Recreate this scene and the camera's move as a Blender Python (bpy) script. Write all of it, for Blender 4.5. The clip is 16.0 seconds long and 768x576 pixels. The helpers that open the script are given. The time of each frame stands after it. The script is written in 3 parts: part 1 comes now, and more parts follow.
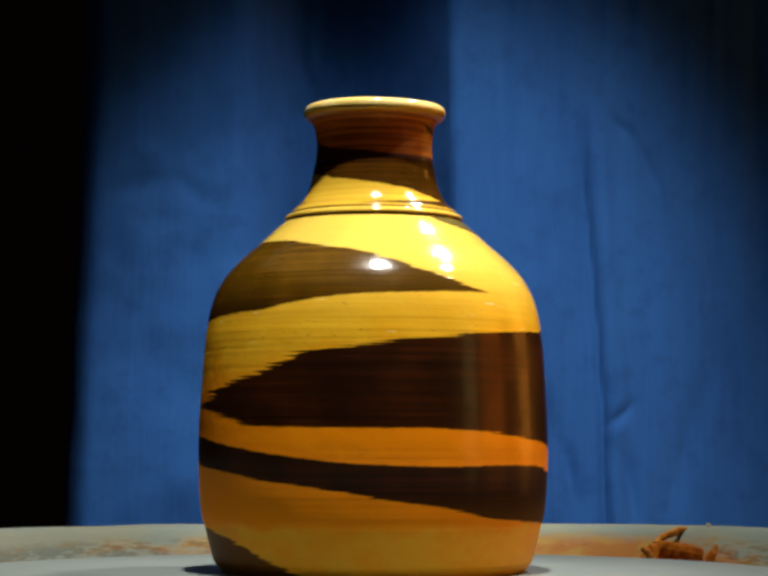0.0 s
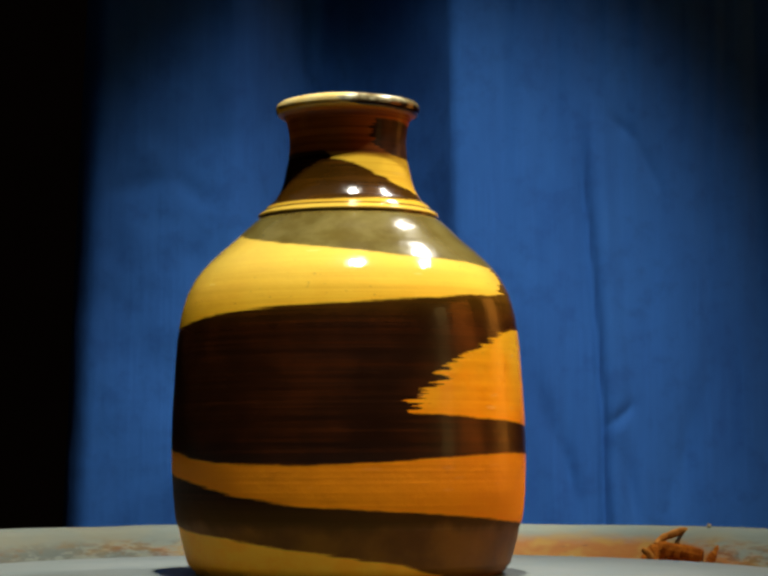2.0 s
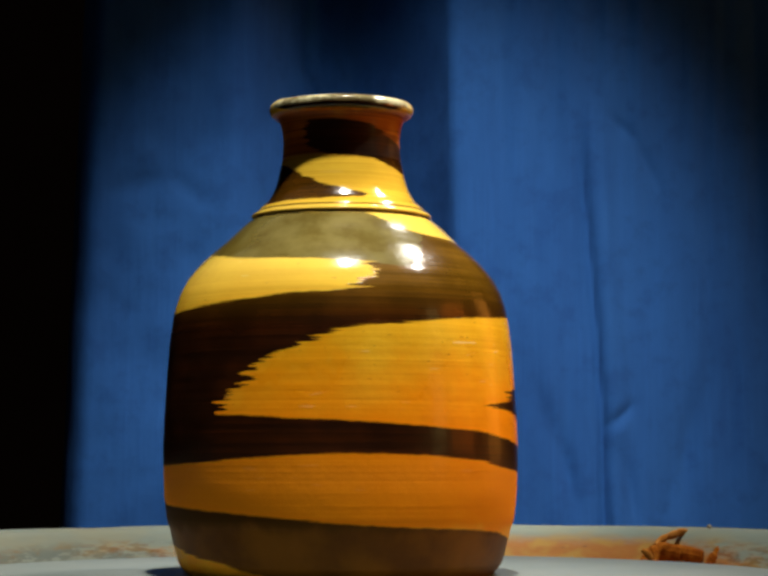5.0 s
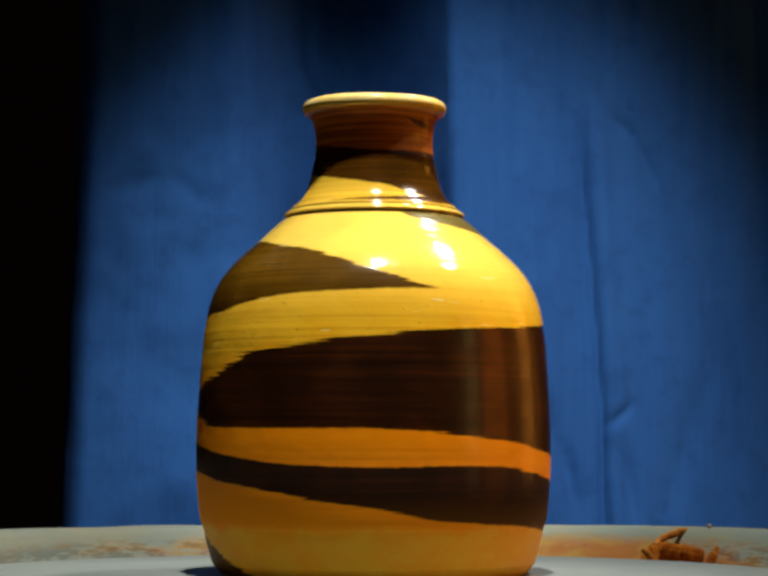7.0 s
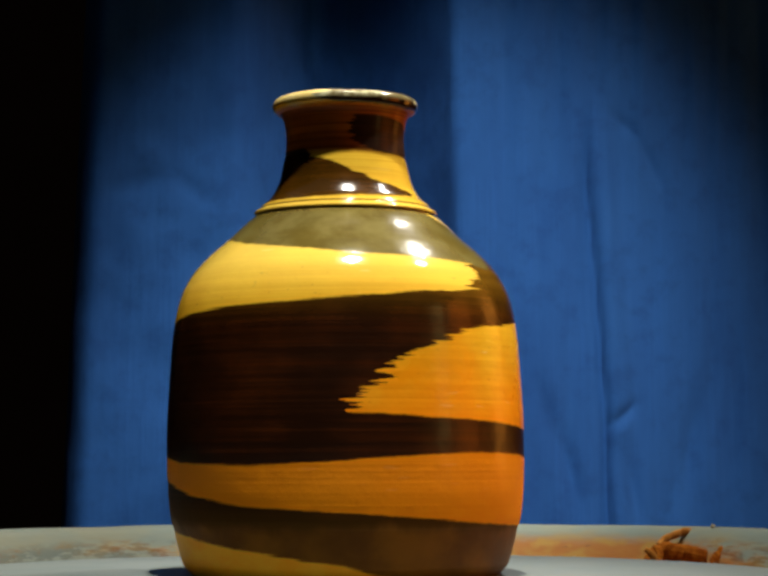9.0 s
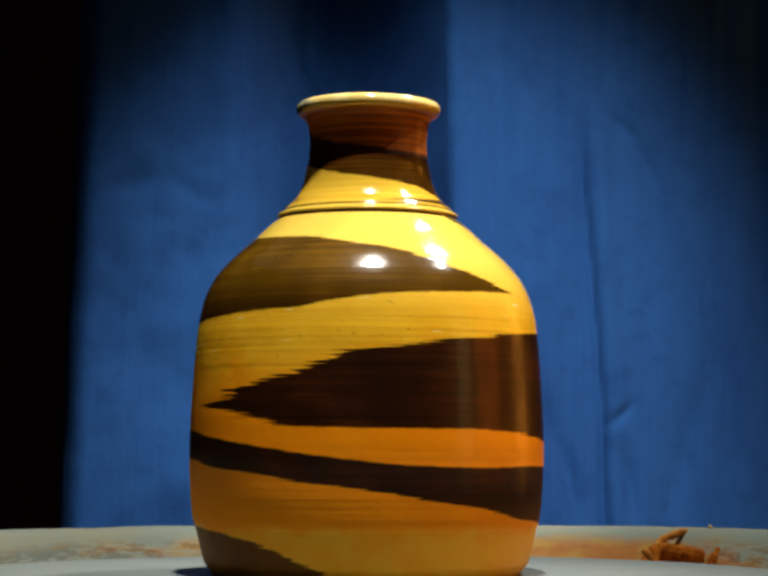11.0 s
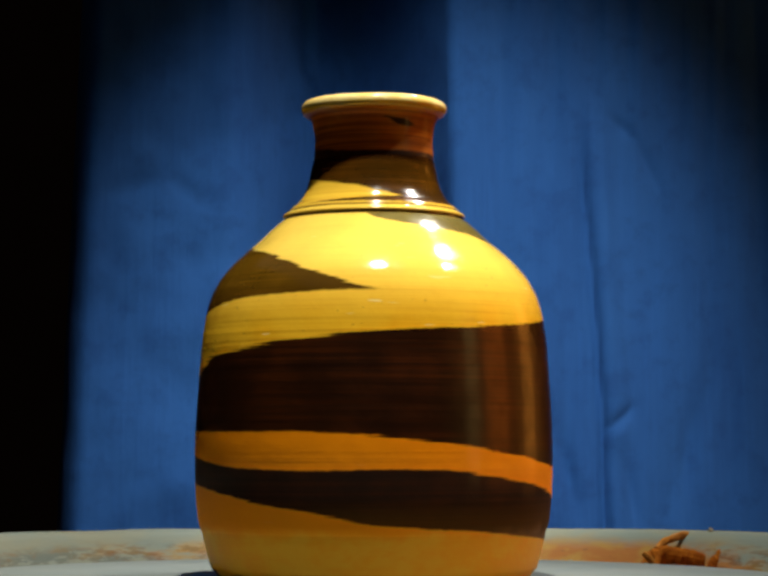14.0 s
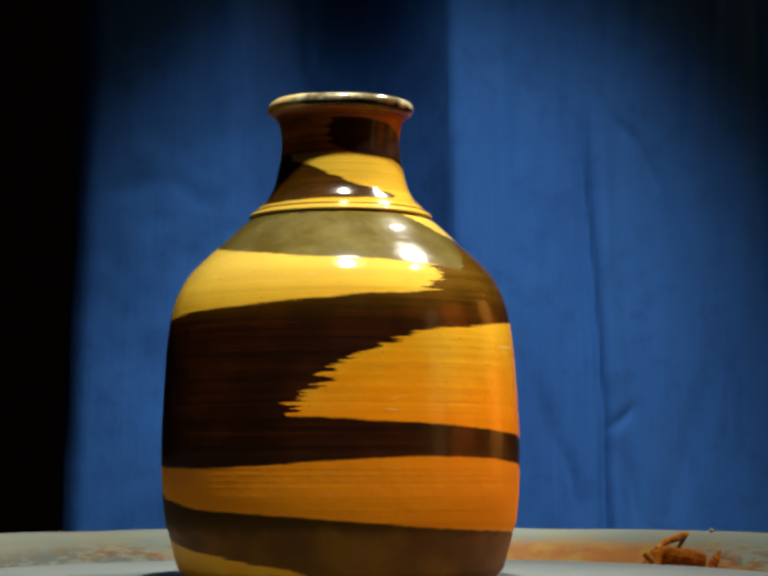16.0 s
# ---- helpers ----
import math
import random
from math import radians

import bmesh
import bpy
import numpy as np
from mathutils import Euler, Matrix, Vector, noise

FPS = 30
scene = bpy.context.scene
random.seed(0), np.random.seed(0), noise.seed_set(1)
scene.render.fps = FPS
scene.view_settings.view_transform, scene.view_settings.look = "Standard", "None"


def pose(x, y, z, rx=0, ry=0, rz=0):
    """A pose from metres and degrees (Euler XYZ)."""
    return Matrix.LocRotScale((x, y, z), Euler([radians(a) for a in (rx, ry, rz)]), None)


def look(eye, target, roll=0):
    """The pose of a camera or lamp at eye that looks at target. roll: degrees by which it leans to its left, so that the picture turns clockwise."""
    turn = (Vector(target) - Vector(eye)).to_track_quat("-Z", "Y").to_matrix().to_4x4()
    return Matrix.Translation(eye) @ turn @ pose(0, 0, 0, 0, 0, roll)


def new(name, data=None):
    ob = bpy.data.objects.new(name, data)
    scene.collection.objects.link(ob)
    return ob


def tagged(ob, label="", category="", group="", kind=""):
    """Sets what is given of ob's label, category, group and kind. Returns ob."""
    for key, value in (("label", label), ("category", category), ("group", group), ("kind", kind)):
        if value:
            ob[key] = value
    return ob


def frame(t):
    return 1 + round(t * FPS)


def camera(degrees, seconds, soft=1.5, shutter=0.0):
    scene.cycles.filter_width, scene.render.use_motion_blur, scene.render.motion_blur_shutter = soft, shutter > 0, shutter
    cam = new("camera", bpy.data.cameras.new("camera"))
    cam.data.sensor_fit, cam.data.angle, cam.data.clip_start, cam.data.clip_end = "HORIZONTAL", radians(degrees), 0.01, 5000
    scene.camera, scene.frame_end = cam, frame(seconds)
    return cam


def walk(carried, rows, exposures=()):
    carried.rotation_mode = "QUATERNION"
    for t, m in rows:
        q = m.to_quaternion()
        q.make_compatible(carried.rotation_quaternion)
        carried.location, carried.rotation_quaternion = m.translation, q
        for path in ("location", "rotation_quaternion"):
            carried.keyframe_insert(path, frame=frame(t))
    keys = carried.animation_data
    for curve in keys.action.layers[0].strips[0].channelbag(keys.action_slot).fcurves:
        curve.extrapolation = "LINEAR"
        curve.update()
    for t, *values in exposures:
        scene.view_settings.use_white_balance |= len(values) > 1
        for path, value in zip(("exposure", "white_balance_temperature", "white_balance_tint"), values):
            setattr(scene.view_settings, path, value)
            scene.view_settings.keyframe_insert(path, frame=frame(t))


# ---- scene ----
# The potter's wheel head is at z = 0 and turns about x = y = 0.
EYE_Y, EYE_Z = -0.8, 0.0423
# seconds, turn to the right, tilt up (degrees), way gone forwards (metres)
PATH = [(0.0, 0.649, 4.477, 0.0001), (0.5, 0.636, 4.480, 0.0001), (1.0, 0.629, 4.485, 0.0002), (1.5, 0.634, 4.491, 0.0009),
        (2.0, 0.654, 4.495, 0.0020), (2.5, 0.681, 4.498, 0.0033), (3.0, 0.701, 4.506, 0.0044), (3.5, 0.697, 4.511, 0.0051),
        (4.0, 0.680, 4.515, 0.0055), (6.5, 0.718, 4.495, 0.0085), (7.0, 0.714, 4.490, 0.0089), (7.5, 0.692, 4.487, 0.0094),
        (8.0, 0.669, 4.485, 0.0098), (8.5, 0.645, 4.483, 0.0100), (9.0, 0.638, 4.486, 0.0102), (11.5, 0.744, 4.505, 0.0128),
        (12.0, 0.714, 4.509, 0.0127), (12.5, 0.688, 4.522, 0.0127), (13.0, 0.698, 4.541, 0.0130), (13.5, 0.714, 4.562, 0.0133),
        (14.0, 0.728, 4.577, 0.0136), (14.5, 0.728, 4.589, 0.0137), (15.0, 0.721, 4.596, 0.0136), (15.5, 0.706, 4.594, 0.0135),
        (16.0, 0.706, 4.588, 0.0135)]


def eye_pose(turn, tilt, forward):
    eye = Vector((0, EYE_Y + forward, EYE_Z))
    a, b = radians(turn), radians(tilt)
    return look(eye, eye + Vector((math.sin(a) * math.cos(b), math.cos(a) * math.cos(b), math.sin(b))))


cam = camera(20.21, 16.0, soft=3.1)
walk(cam, [(t, eye_pose(a, b, s)) for t, a, b, s in PATH], exposures=[(0, 0.0), (16, 0.0)])

# ---- light: a dim room, lamps set by the vase's highlights, and added helpers ----
world = bpy.data.worlds.new("dim_room")
scene.world = world
world.use_nodes = True
world.node_tree.nodes["Background"].inputs[0].default_value = (0.6, 0.8, 1.0, 1)
world.node_tree.nodes["Background"].inputs[1].default_value = 0.004


def spot(name, eye, target, watts, cone, blend, radius, colour):
    data = bpy.data.lights.new(name, "SPOT")
    data.energy, data.spot_size, data.spot_blend, data.shadow_soft_size, data.color = watts, radians(cone), blend, radius, colour
    ob = new(name, data)
    ob.matrix_world = look(eye, target)
    return ob


spot("overhead_lamp", (0.04, -0.205, 0.945), (0.0, 0.0, 0.03), 66, 32.0, 1.0, 0.018, (1.0, 0.97, 0.86))
# added spot with no lamp behind it: lights the cloth, darkens its corners
spot("added_backdrop_spot", (0.17, -0.35, 0.90), (0.021, 0.45, 0.008), 92, 28.0, 1.0, 0.02, (1.0, 0.97, 0.90))
spot("side_lamp", (0.295, 0.165, 0.68), (0.0, 0.0, 0.12), 19, 32, 1.0, 0.026, (1.0, 0.96, 0.86))
spot("second_side_lamp", (0.377, 0.0, 0.685), (0.0, 0.0, 0.12), 7, 32, 1.0, 0.010, (1.0, 0.96, 0.86))


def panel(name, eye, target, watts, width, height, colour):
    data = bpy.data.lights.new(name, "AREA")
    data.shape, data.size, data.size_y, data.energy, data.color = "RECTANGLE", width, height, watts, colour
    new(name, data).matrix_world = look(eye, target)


# broad cool fill panel, added and unseen, under the whole ceiling
panel("ceiling_fill", (-0.2, 0.3, 1.93), (-0.2, 0.3, 0.0), 1.3, 2.8, 3.0, (0.78, 0.90, 1.0))
# unseen warm panels, added for the streaks in the glaze; the openings are invented
panel("pale_streak_panel", (1.755, -0.84, 0.15), (0.0, -0.84, 0.15), 1.6, 0.34, 1.36, (1.0, 0.70, 0.22))
panel("red_sheen_panel", (1.755, -0.21, 0.15), (0.0, -0.21, 0.15), 4.4, 0.58, 1.36, (1.0, 0.22, 0.02))
panel("orange_streak_panel", (1.755, 0.88, 0.15), (0.0, 0.88, 0.15), 4.6, 0.52, 1.36, (1.0, 0.34, 0.04))


# ---- materials ----
class Nodes:
    """Short hand for a node material."""

    def __init__(self, name):
        self.mat = bpy.data.materials.new(name)
        self.mat.use_nodes = True
        self.tree = self.mat.node_tree
        self.out = self.tree.nodes["Principled BSDF"]

    def put(self, socket, value):
        if isinstance(value, bpy.types.NodeSocket):
            self.tree.links.new(value, socket)
        elif value is not None:
            socket.default_value = value

    def math(self, op, a, b=None, c=None, clamp=False):
        n = self.tree.nodes.new("ShaderNodeMath")
        n.operation, n.use_clamp = op, clamp
        for s, v in zip(n.inputs, (a, b, c)):
            self.put(s, v)
        return n.outputs[0]

    def step(self, value, low, high):
        n = self.tree.nodes.new("ShaderNodeMapRange")
        n.interpolation_type = "SMOOTHSTEP"
        for s, v in zip(n.inputs, (value, low, high)):
            self.put(s, v)
        return n.outputs[0]

    def coords(self):
        return self.tree.nodes.new("ShaderNodeTexCoord").outputs["Object"]

    def split(self, vector):
        n = self.tree.nodes.new("ShaderNodeSeparateXYZ")
        self.put(n.inputs[0], vector)
        return n.outputs

    def join(self, x, y, z):
        n = self.tree.nodes.new("ShaderNodeCombineXYZ")
        for s, v in zip(n.inputs, (x, y, z)):
            self.put(s, v)
        return n.outputs[0]

    def scale(self, vector, by):
        n = self.tree.nodes.new("ShaderNodeVectorMath")
        n.operation = "MULTIPLY"
        self.put(n.inputs[0], vector)
        self.put(n.inputs[1], by)
        return n.outputs[0]

    def noise(self, vector, scale, detail=4, rough=0.55):
        n = self.tree.nodes.new("ShaderNodeTexNoise")
        self.put(n.inputs["Vector"], vector)
        n.inputs["Scale"].default_value, n.inputs["Detail"].default_value, n.inputs["Roughness"].default_value = scale, detail, rough
        return n.outputs[0]

    def mix(self, fac, a, b):
        n = self.tree.nodes.new("ShaderNodeMix")
        n.data_type = "RGBA"
        self.put(n.inputs[0], fac)
        for s, v in ((n.inputs[6], a), (n.inputs[7], b)):
            self.put(s, (*v, 1) if isinstance(v, tuple) else v)
        return n.outputs[2]

    def bump(self, height, strength, distance):
        n = self.tree.nodes.new("ShaderNodeBump")
        n.inputs["Strength"].default_value, n.inputs["Distance"].default_value = strength, distance
        self.put(n.inputs["Height"], height)
        return n.outputs[0]

    def finish(self, **values):
        names = {"colour": "Base Color", "rough": "Roughness", "normal": "Normal", "metal": "Metallic", "coat": "Coat Weight",
                 "coat_rough": "Coat Roughness", "sheen": "Sheen Weight", "spec": "Specular IOR Level"}
        for key, value in values.items():
            self.put(self.out.inputs[names[key]], (*value, 1) if isinstance(value, tuple) else value)
        return self.mat


# Brown slip strokes round the vase: degrees round it, upper and lower edge in millimetres over the foot.
STROKES = [
    [(20, 0, -9), (29, 2, -9), (39, 6, -9), (48, 10, -9), (58, 13.5, -9), (72, 16, -9), (90, 17.3, -9), (113, 18.3, -9), (137, 20, -9),
     (160, 22, 0), (176, 23.4, 4.4), (193, 24.6, 7.2), (208, 25.4, 9.3), (228, 28, 12), (248, 32, 14.6), (264, 34.9, 16), (288, 38.4, 18.4),
     (300, 39.5, 19.0), (318, 39.8, 20.4), (330, 39.4, 22.9), (343, 39.3, 25.2), (361, 39.8, 28.1)],
    [(-4, 39.8, 27.6), (5, 40.1, 29.1), (20, 41.6, 31.6), (35, 43.8, 33.4), (50, 46.0, 35.8), (70, 49.0, 38.2), (89, 51.6, 41), (106, 53.0, 42.4),
     (124, 54.2, 43.1), (137, 55, 43.2), (150, 55.5, 42.6), (170, 56.8, 41.4), (182, 57, 40.2), (195, 57, 39.5), (208, 57, 39), (226, 57, 39.3),
     (246, 55, 40), (264, 54, 43.2), (288, 54, 47), (306, 54, 49.5), (318, 54, 50.6), (342, 54, 52), (350, 52.4, 52.2)],
    [(-45, 100.5, 100.3), (-36, 102, 100), (-24, 106, 99.8), (-12, 109.8, 99.2), (1, 113.8, 98.8), (14, 116.2, 98), (26, 117.7, 96), (41, 119.8, 93.5),
     (55, 120.4, 92.8), (72, 120.9, 91.6), (90, 121.6, 90.6), (106, 123.5, 89), (114, 123.8, 88.2)],
    [(98, 122.4, 89.8), (106, 123.5, 89), (122, 124, 87.3), (127, 104, 87), (131, 101, 86.6), (138, 99, 85),
     (145, 99, 83), (150, 98.6, 81), (155, 98, 77.8), (161, 97.4, 74.6), (165, 97, 71.2), (169, 97, 68), (172, 96.7, 64.5), (175, 96.5, 61), (179, 96.3, 55), (230, 93.2, 55),
     (264, 90, 55), (290, 88, 55), (300, 87, 55)],
    [(200, 95.2, 60), (230, 93.2, 50), (264, 89.8, 46), (290, 88, 47), (317, 86.8, 50.5), (342, 84.2, 52), (361, 82.0, 52), (371, 80.8, 52.1),
     (383, 78.6, 52.4), (390, 75.6, 52.6), (397, 73.2, 53.0), (405, 71.6, 54.6), (416, 68.6, 56.2), (424, 66.4, 57.0), (432, 63.8, 57.8), (438, 61.4, 58.4), (442, 59.3, 58.9)],
    [(94, 121.6, 121.3), (100, 123.2, 117), (106, 125, 111), (112, 126.6, 108), (117, 127.8, 108), (122, 129.6, 109), (148, 129.6, 110.6), (176, 129.6, 111.6), (200, 129.6, 114),
     (224, 129.6, 116.4), (245, 129.6, 119.2), (266, 129.6, 122), (292, 129.6, 124), (311, 129.6, 126.3), (320, 129.6, 128), (325, 129.6, 129.5)],
    # 218 to 335 degrees: the top edge takes in the lip's shade as brown
    [(116, 136.8, 136.7), (121, 137.6, 135.4), (138, 139.5, 135), (150, 140.6, 134.5), (166, 143.6, 134.4), (182, 146.6, 134.2), (193, 148.4, 134), (212, 150.0, 133.8),
     (218, 153.2, 133.8), (285, 153.4, 133.6), (303, 153.2, 136.6), (318, 153, 138.2), (335, 153, 140.0), (352, 153.4, 141.2), (371, 154.0, 142.3), (400, 155.4, 144),
     (412, 156.2, 145), (448, 158, 148.2), (468, 157, 150.8)],
    [(-30, 152.8, 151), (-14, 153.2, 150), (26, 155, 149), (55, 156.6, 149), (86, 160, 149.6), (100, 162, 150.2), (113, 163.4, 150.6), (130, 164.5, 150.8), (150, 165, 151.4),
     (167, 164.8, 154), (172, 163.6, 156), (176, 161, 158.5)],
    [(274, 163, 162.6), (280, 164.2, 161.6), (292, 165, 162.2), (303, 165.2, 163.8), (308, 164.9, 164.6)],
    [(285, 137, 133.2), (302, 136.2, 133.4), (320, 135.7, 133.5), (344, 135.0, 133.6), (365, 134.4, 133.6), (378, 133.9, 133.7)],
    [(70, 171.5, 170.5), (85, 174, 168.4), (120, 174, 167.6), (185, 174, 168.2), (205, 172, 170.4)],
]


def glazed_stoneware():
    m = Nodes("banded_glaze")
    xyz = m.coords()
    x, y, z = m.split(xyz)
    turn = m.math("DIVIDE", m.math("ARCTAN2", m.math("MULTIPLY", x, -1.0), m.math("MULTIPLY", y, -1.0)), 2 * math.pi)
    # brush drag: noise that is long round the vase and thin up it
    drag = m.noise(m.scale(xyz, (9.0, 9.0, 620.0)), 1.0, 3, 0.6)
    fine = m.noise(m.scale(xyz, (16.0, 16.0, 1500.0)), 1.0, 2, 0.5)
    blotch = m.noise(xyz, 45.0, 4)
    ragged = m.math("ADD", m.math("MULTIPLY", m.math("SUBTRACT", drag, 0.5), 0.13), m.math("MULTIPLY", m.math("SUBTRACT", fine, 0.5), 0.05))
    wobble = m.math("MULTIPLY", m.math("SUBTRACT", m.noise(xyz, 260.0, 3), 0.5), 0.0008)
    height = m.math("MULTIPLY", m.math("ADD", z, wobble), 5.0)
    slip = None
    for stroke, torn in zip(STROKES, (0.35, 0.35, 0.3, 0.65, 0.95, 0.25, 0.35, 0.8, 0.8, 0.3, 0.6)):
        first = stroke[0][0]
        ramp = m.tree.nodes.new("ShaderNodeValToRGB")
        ramp.color_ramp.interpolation = "LINEAR"
        stops = ramp.color_ramp.elements
        rows = stroke + [(min(stroke[-1][0] + 0.2, first + 359.9), 0, stroke[-1][2])]
        for i, (angle, up, low) in enumerate(rows):
            at = (angle - first) / 360.0
            stop = stops[i] if i < 1 else (stops.new(at) if i > 1 else stops[1])
            stop.position = at
        for stop, (angle, up, low) in zip(stops, rows):
            stop.color = (up * 0.005, max(low, 0) * 0.005 - (0.1 if low < 0 else 0), 0, 1)
        place = m.math("FRACT", m.math("SUBTRACT", m.math("ADD", turn, m.math("MULTIPLY", ragged, torn)), first / 360.0))
        m.put(ramp.inputs[0], place)
        n = m.tree.nodes.new("ShaderNodeSeparateColor")
        m.put(n.inputs[0], ramp.outputs[0])
        under = m.step(m.math("SUBTRACT", n.outputs[0], height), -0.001, 0.0035)
        over = m.step(m.math("SUBTRACT", height, n.outputs[1]), -0.001, 0.0035)
        one = m.math("MULTIPLY", under, over)
        if stroke is STROKES[5]:
            wash = one
        slip = one if slip is None else m.math("MAXIMUM", slip, one)
    # slip lies in the grooves below the collar
    line = m.math("SUBTRACT", 1.0, m.step(m.math("ABSOLUTE", m.math("SUBTRACT", z, 0.1297)), 0.0003, 0.0008))
    line_b = m.math("MULTIPLY", m.math("SUBTRACT", 1.0, m.step(m.math("ABSOLUTE", m.math("SUBTRACT", z, 0.1327)), 0.0002, 0.0006)), 0.75)
    slip = m.math("MAXIMUM", slip, m.math("MAXIMUM", line, line_b))
    # specks of iron, worn thin places in the strokes
    speck = m.step(m.noise(m.scale(xyz, (1.0, 1.0, 2.2)), 420.0, 2, 0.4), 0.70, 0.76)
    lines = m.noise(m.scale(xyz, (11.0, 11.0, 1150.0)), 1.0, 2, 0.5)
    thin = m.step(m.math("ADD", m.math("MULTIPLY", lines, 0.45), m.math("MULTIPLY", blotch, 0.55)), 0.40, 0.76)
    ochre = m.mix(m.step(blotch, 0.3, 0.7), (0.80, 0.40, 0.010), (0.86, 0.48, 0.022))
    ochre = m.mix(m.math("MULTIPLY", m.step(fine, 0.40, 0.72), m.math("MULTIPLY", m.step(z, 0.03, 0.08), 0.24)), ochre, (0.56, 0.19, 0.003))
    fleck = m.step(m.noise(m.scale(xyz, (85.0, 85.0, 700.0)), 1.0, 1, 0.3), 0.735, 0.775)
    ochre = m.mix(m.math("MULTIPLY", fleck, 0.6), ochre, (0.90, 0.72, 0.32))
    ochre = m.mix(m.math("MULTIPLY", speck, 0.55), ochre, (0.20, 0.07, 0.01))
    # orange body and pale shoulder: partly glaze, partly the top light put into colour
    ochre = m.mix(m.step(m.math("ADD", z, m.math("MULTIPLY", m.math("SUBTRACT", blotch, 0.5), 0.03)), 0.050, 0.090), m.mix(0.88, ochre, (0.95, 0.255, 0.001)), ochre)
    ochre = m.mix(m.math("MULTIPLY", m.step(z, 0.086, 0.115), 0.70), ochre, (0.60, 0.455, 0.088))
    ochre = m.mix(m.math("MULTIPLY", m.step(z, 0.1290, 0.1350), 0.75), ochre, m.mix(m.step(fine, 0.35, 0.65), (0.58, 0.355, 0.022), (0.47, 0.25, 0.010)))
    # red neck glaze under the lip, with the lip's shade put into its colour
    red = m.math("MULTIPLY", m.step(z, 0.1505, 0.1530), m.math("SUBTRACT", 1.0, m.step(z, 0.1675, 0.1695)))
    ochre = m.mix(m.math("MULTIPLY", red, m.math("ADD", 0.6, m.math("MULTIPLY", m.step(blotch, 0.2, 0.5), 0.4))), ochre, m.mix(m.step(drag, 0.40, 0.60), (0.18, 0.037, 0.0015), (0.37, 0.10, 0.003)))
    cloud = m.noise(m.scale(xyz, (1.0, 1.0, 1.6)), 95.0, 4, 0.6)
    # light put into the brown: paler on the shoulder, darker under the lip
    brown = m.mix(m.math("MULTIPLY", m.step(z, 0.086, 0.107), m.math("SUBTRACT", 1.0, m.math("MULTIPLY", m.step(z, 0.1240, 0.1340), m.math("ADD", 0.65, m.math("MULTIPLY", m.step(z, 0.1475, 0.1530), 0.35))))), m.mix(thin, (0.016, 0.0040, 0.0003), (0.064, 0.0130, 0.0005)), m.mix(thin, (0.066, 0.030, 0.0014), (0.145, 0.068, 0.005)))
    brown = m.mix(m.math("SUBTRACT", 0.7, m.math("MULTIPLY", m.step(z, 0.017, 0.031), 0.7)), brown, (0.105, 0.042, 0.003))
    washed = m.mix(m.step(m.math("ADD", m.math("MULTIPLY", cloud, 0.6), m.math("MULTIPLY", blotch, 0.4)), 0.34, 0.66), (0.088, 0.064, 0.012), (0.150, 0.122, 0.035))
    brown = m.mix(m.math("MULTIPLY", wash, 0.88), brown, washed)
    glazed = m.step(m.math("ADD", z, m.math("MULTIPLY", m.math("SUBTRACT", m.noise(m.scale(xyz, (1, 1, 0.3)), 70.0, 3), 0.5), 0.010)), 0.0150, 0.0196)
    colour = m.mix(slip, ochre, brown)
    bare = m.mix(slip, m.mix(m.step(cloud, 0.35, 0.65), (0.95, 0.37, 0.009), (0.95, 0.44, 0.022)), m.mix(m.step(blotch, 0.30, 0.72), (0.11, 0.036, 0.001), (0.21, 0.075, 0.003)))
    colour = m.mix(glazed, bare, colour)
    # the glaze runs thin and dull towards the foot, and breaks pale on the lip
    full = m.math("MULTIPLY", glazed, m.math("ADD", m.math("MULTIPLY", m.step(z, 0.024, 0.050), 0.72), m.math("MULTIPLY", m.step(z, 0.075, 0.108), 0.28)))
    full = m.math("MULTIPLY", full, m.math("SUBTRACT", 1.0, m.math("MULTIPLY", red, 0.65)))
    lip = m.math("MULTIPLY", m.step(m.math("ADD", z, m.math("MULTIPLY", m.math("SUBTRACT", blotch, 0.5), 0.004)), 0.1695, 0.1712), m.math("ADD", 0.45, m.math("MULTIPLY", m.step(cloud, 0.40, 0.62), 0.4)))
    colour = m.mix(lip, colour, m.mix(slip, (0.74, 0.60, 0.26), m.mix(m.step(cloud, 0.42, 0.60), (0.22, 0.185, 0.080), (0.52, 0.49, 0.30))))
    rough = m.math("ADD", m.math("MULTIPLY", full, m.math("ADD", -0.58, m.math("MULTIPLY", slip, 0.05))), m.math("ADD", m.math("ADD", 0.46, m.math("MULTIPLY", glazed, 0.20)), m.math("MULTIPLY", blotch, 0.08)))
    relief = m.math("ADD", m.math("MULTIPLY", m.noise(m.scale(xyz, (2.0, 2.0, 420.0)), 1.0, 3), 1.1), m.math("ADD", m.math("MULTIPLY", slip, 0.25), m.math("MULTIPLY", m.noise(xyz, 130.0, 3), 1.6)))
    return m.finish(colour=colour, rough=rough, normal=m.bump(relief, 0.40, 0.0003), coat=m.math("MULTIPLY", full, m.math("ADD", 0.16, m.math("MULTIPLY", m.step(cloud, 0.36, 0.62), 0.36))), coat_rough=m.math("SUBTRACT", 0.12, m.math("MULTIPLY", m.step(z, 0.085, 0.104), 0.085)),
                    spec=m.math("ADD", m.math("SUBTRACT", 0.11, m.math("MULTIPLY", glazed, 0.03)), m.math("MULTIPLY", full, 0.32)))


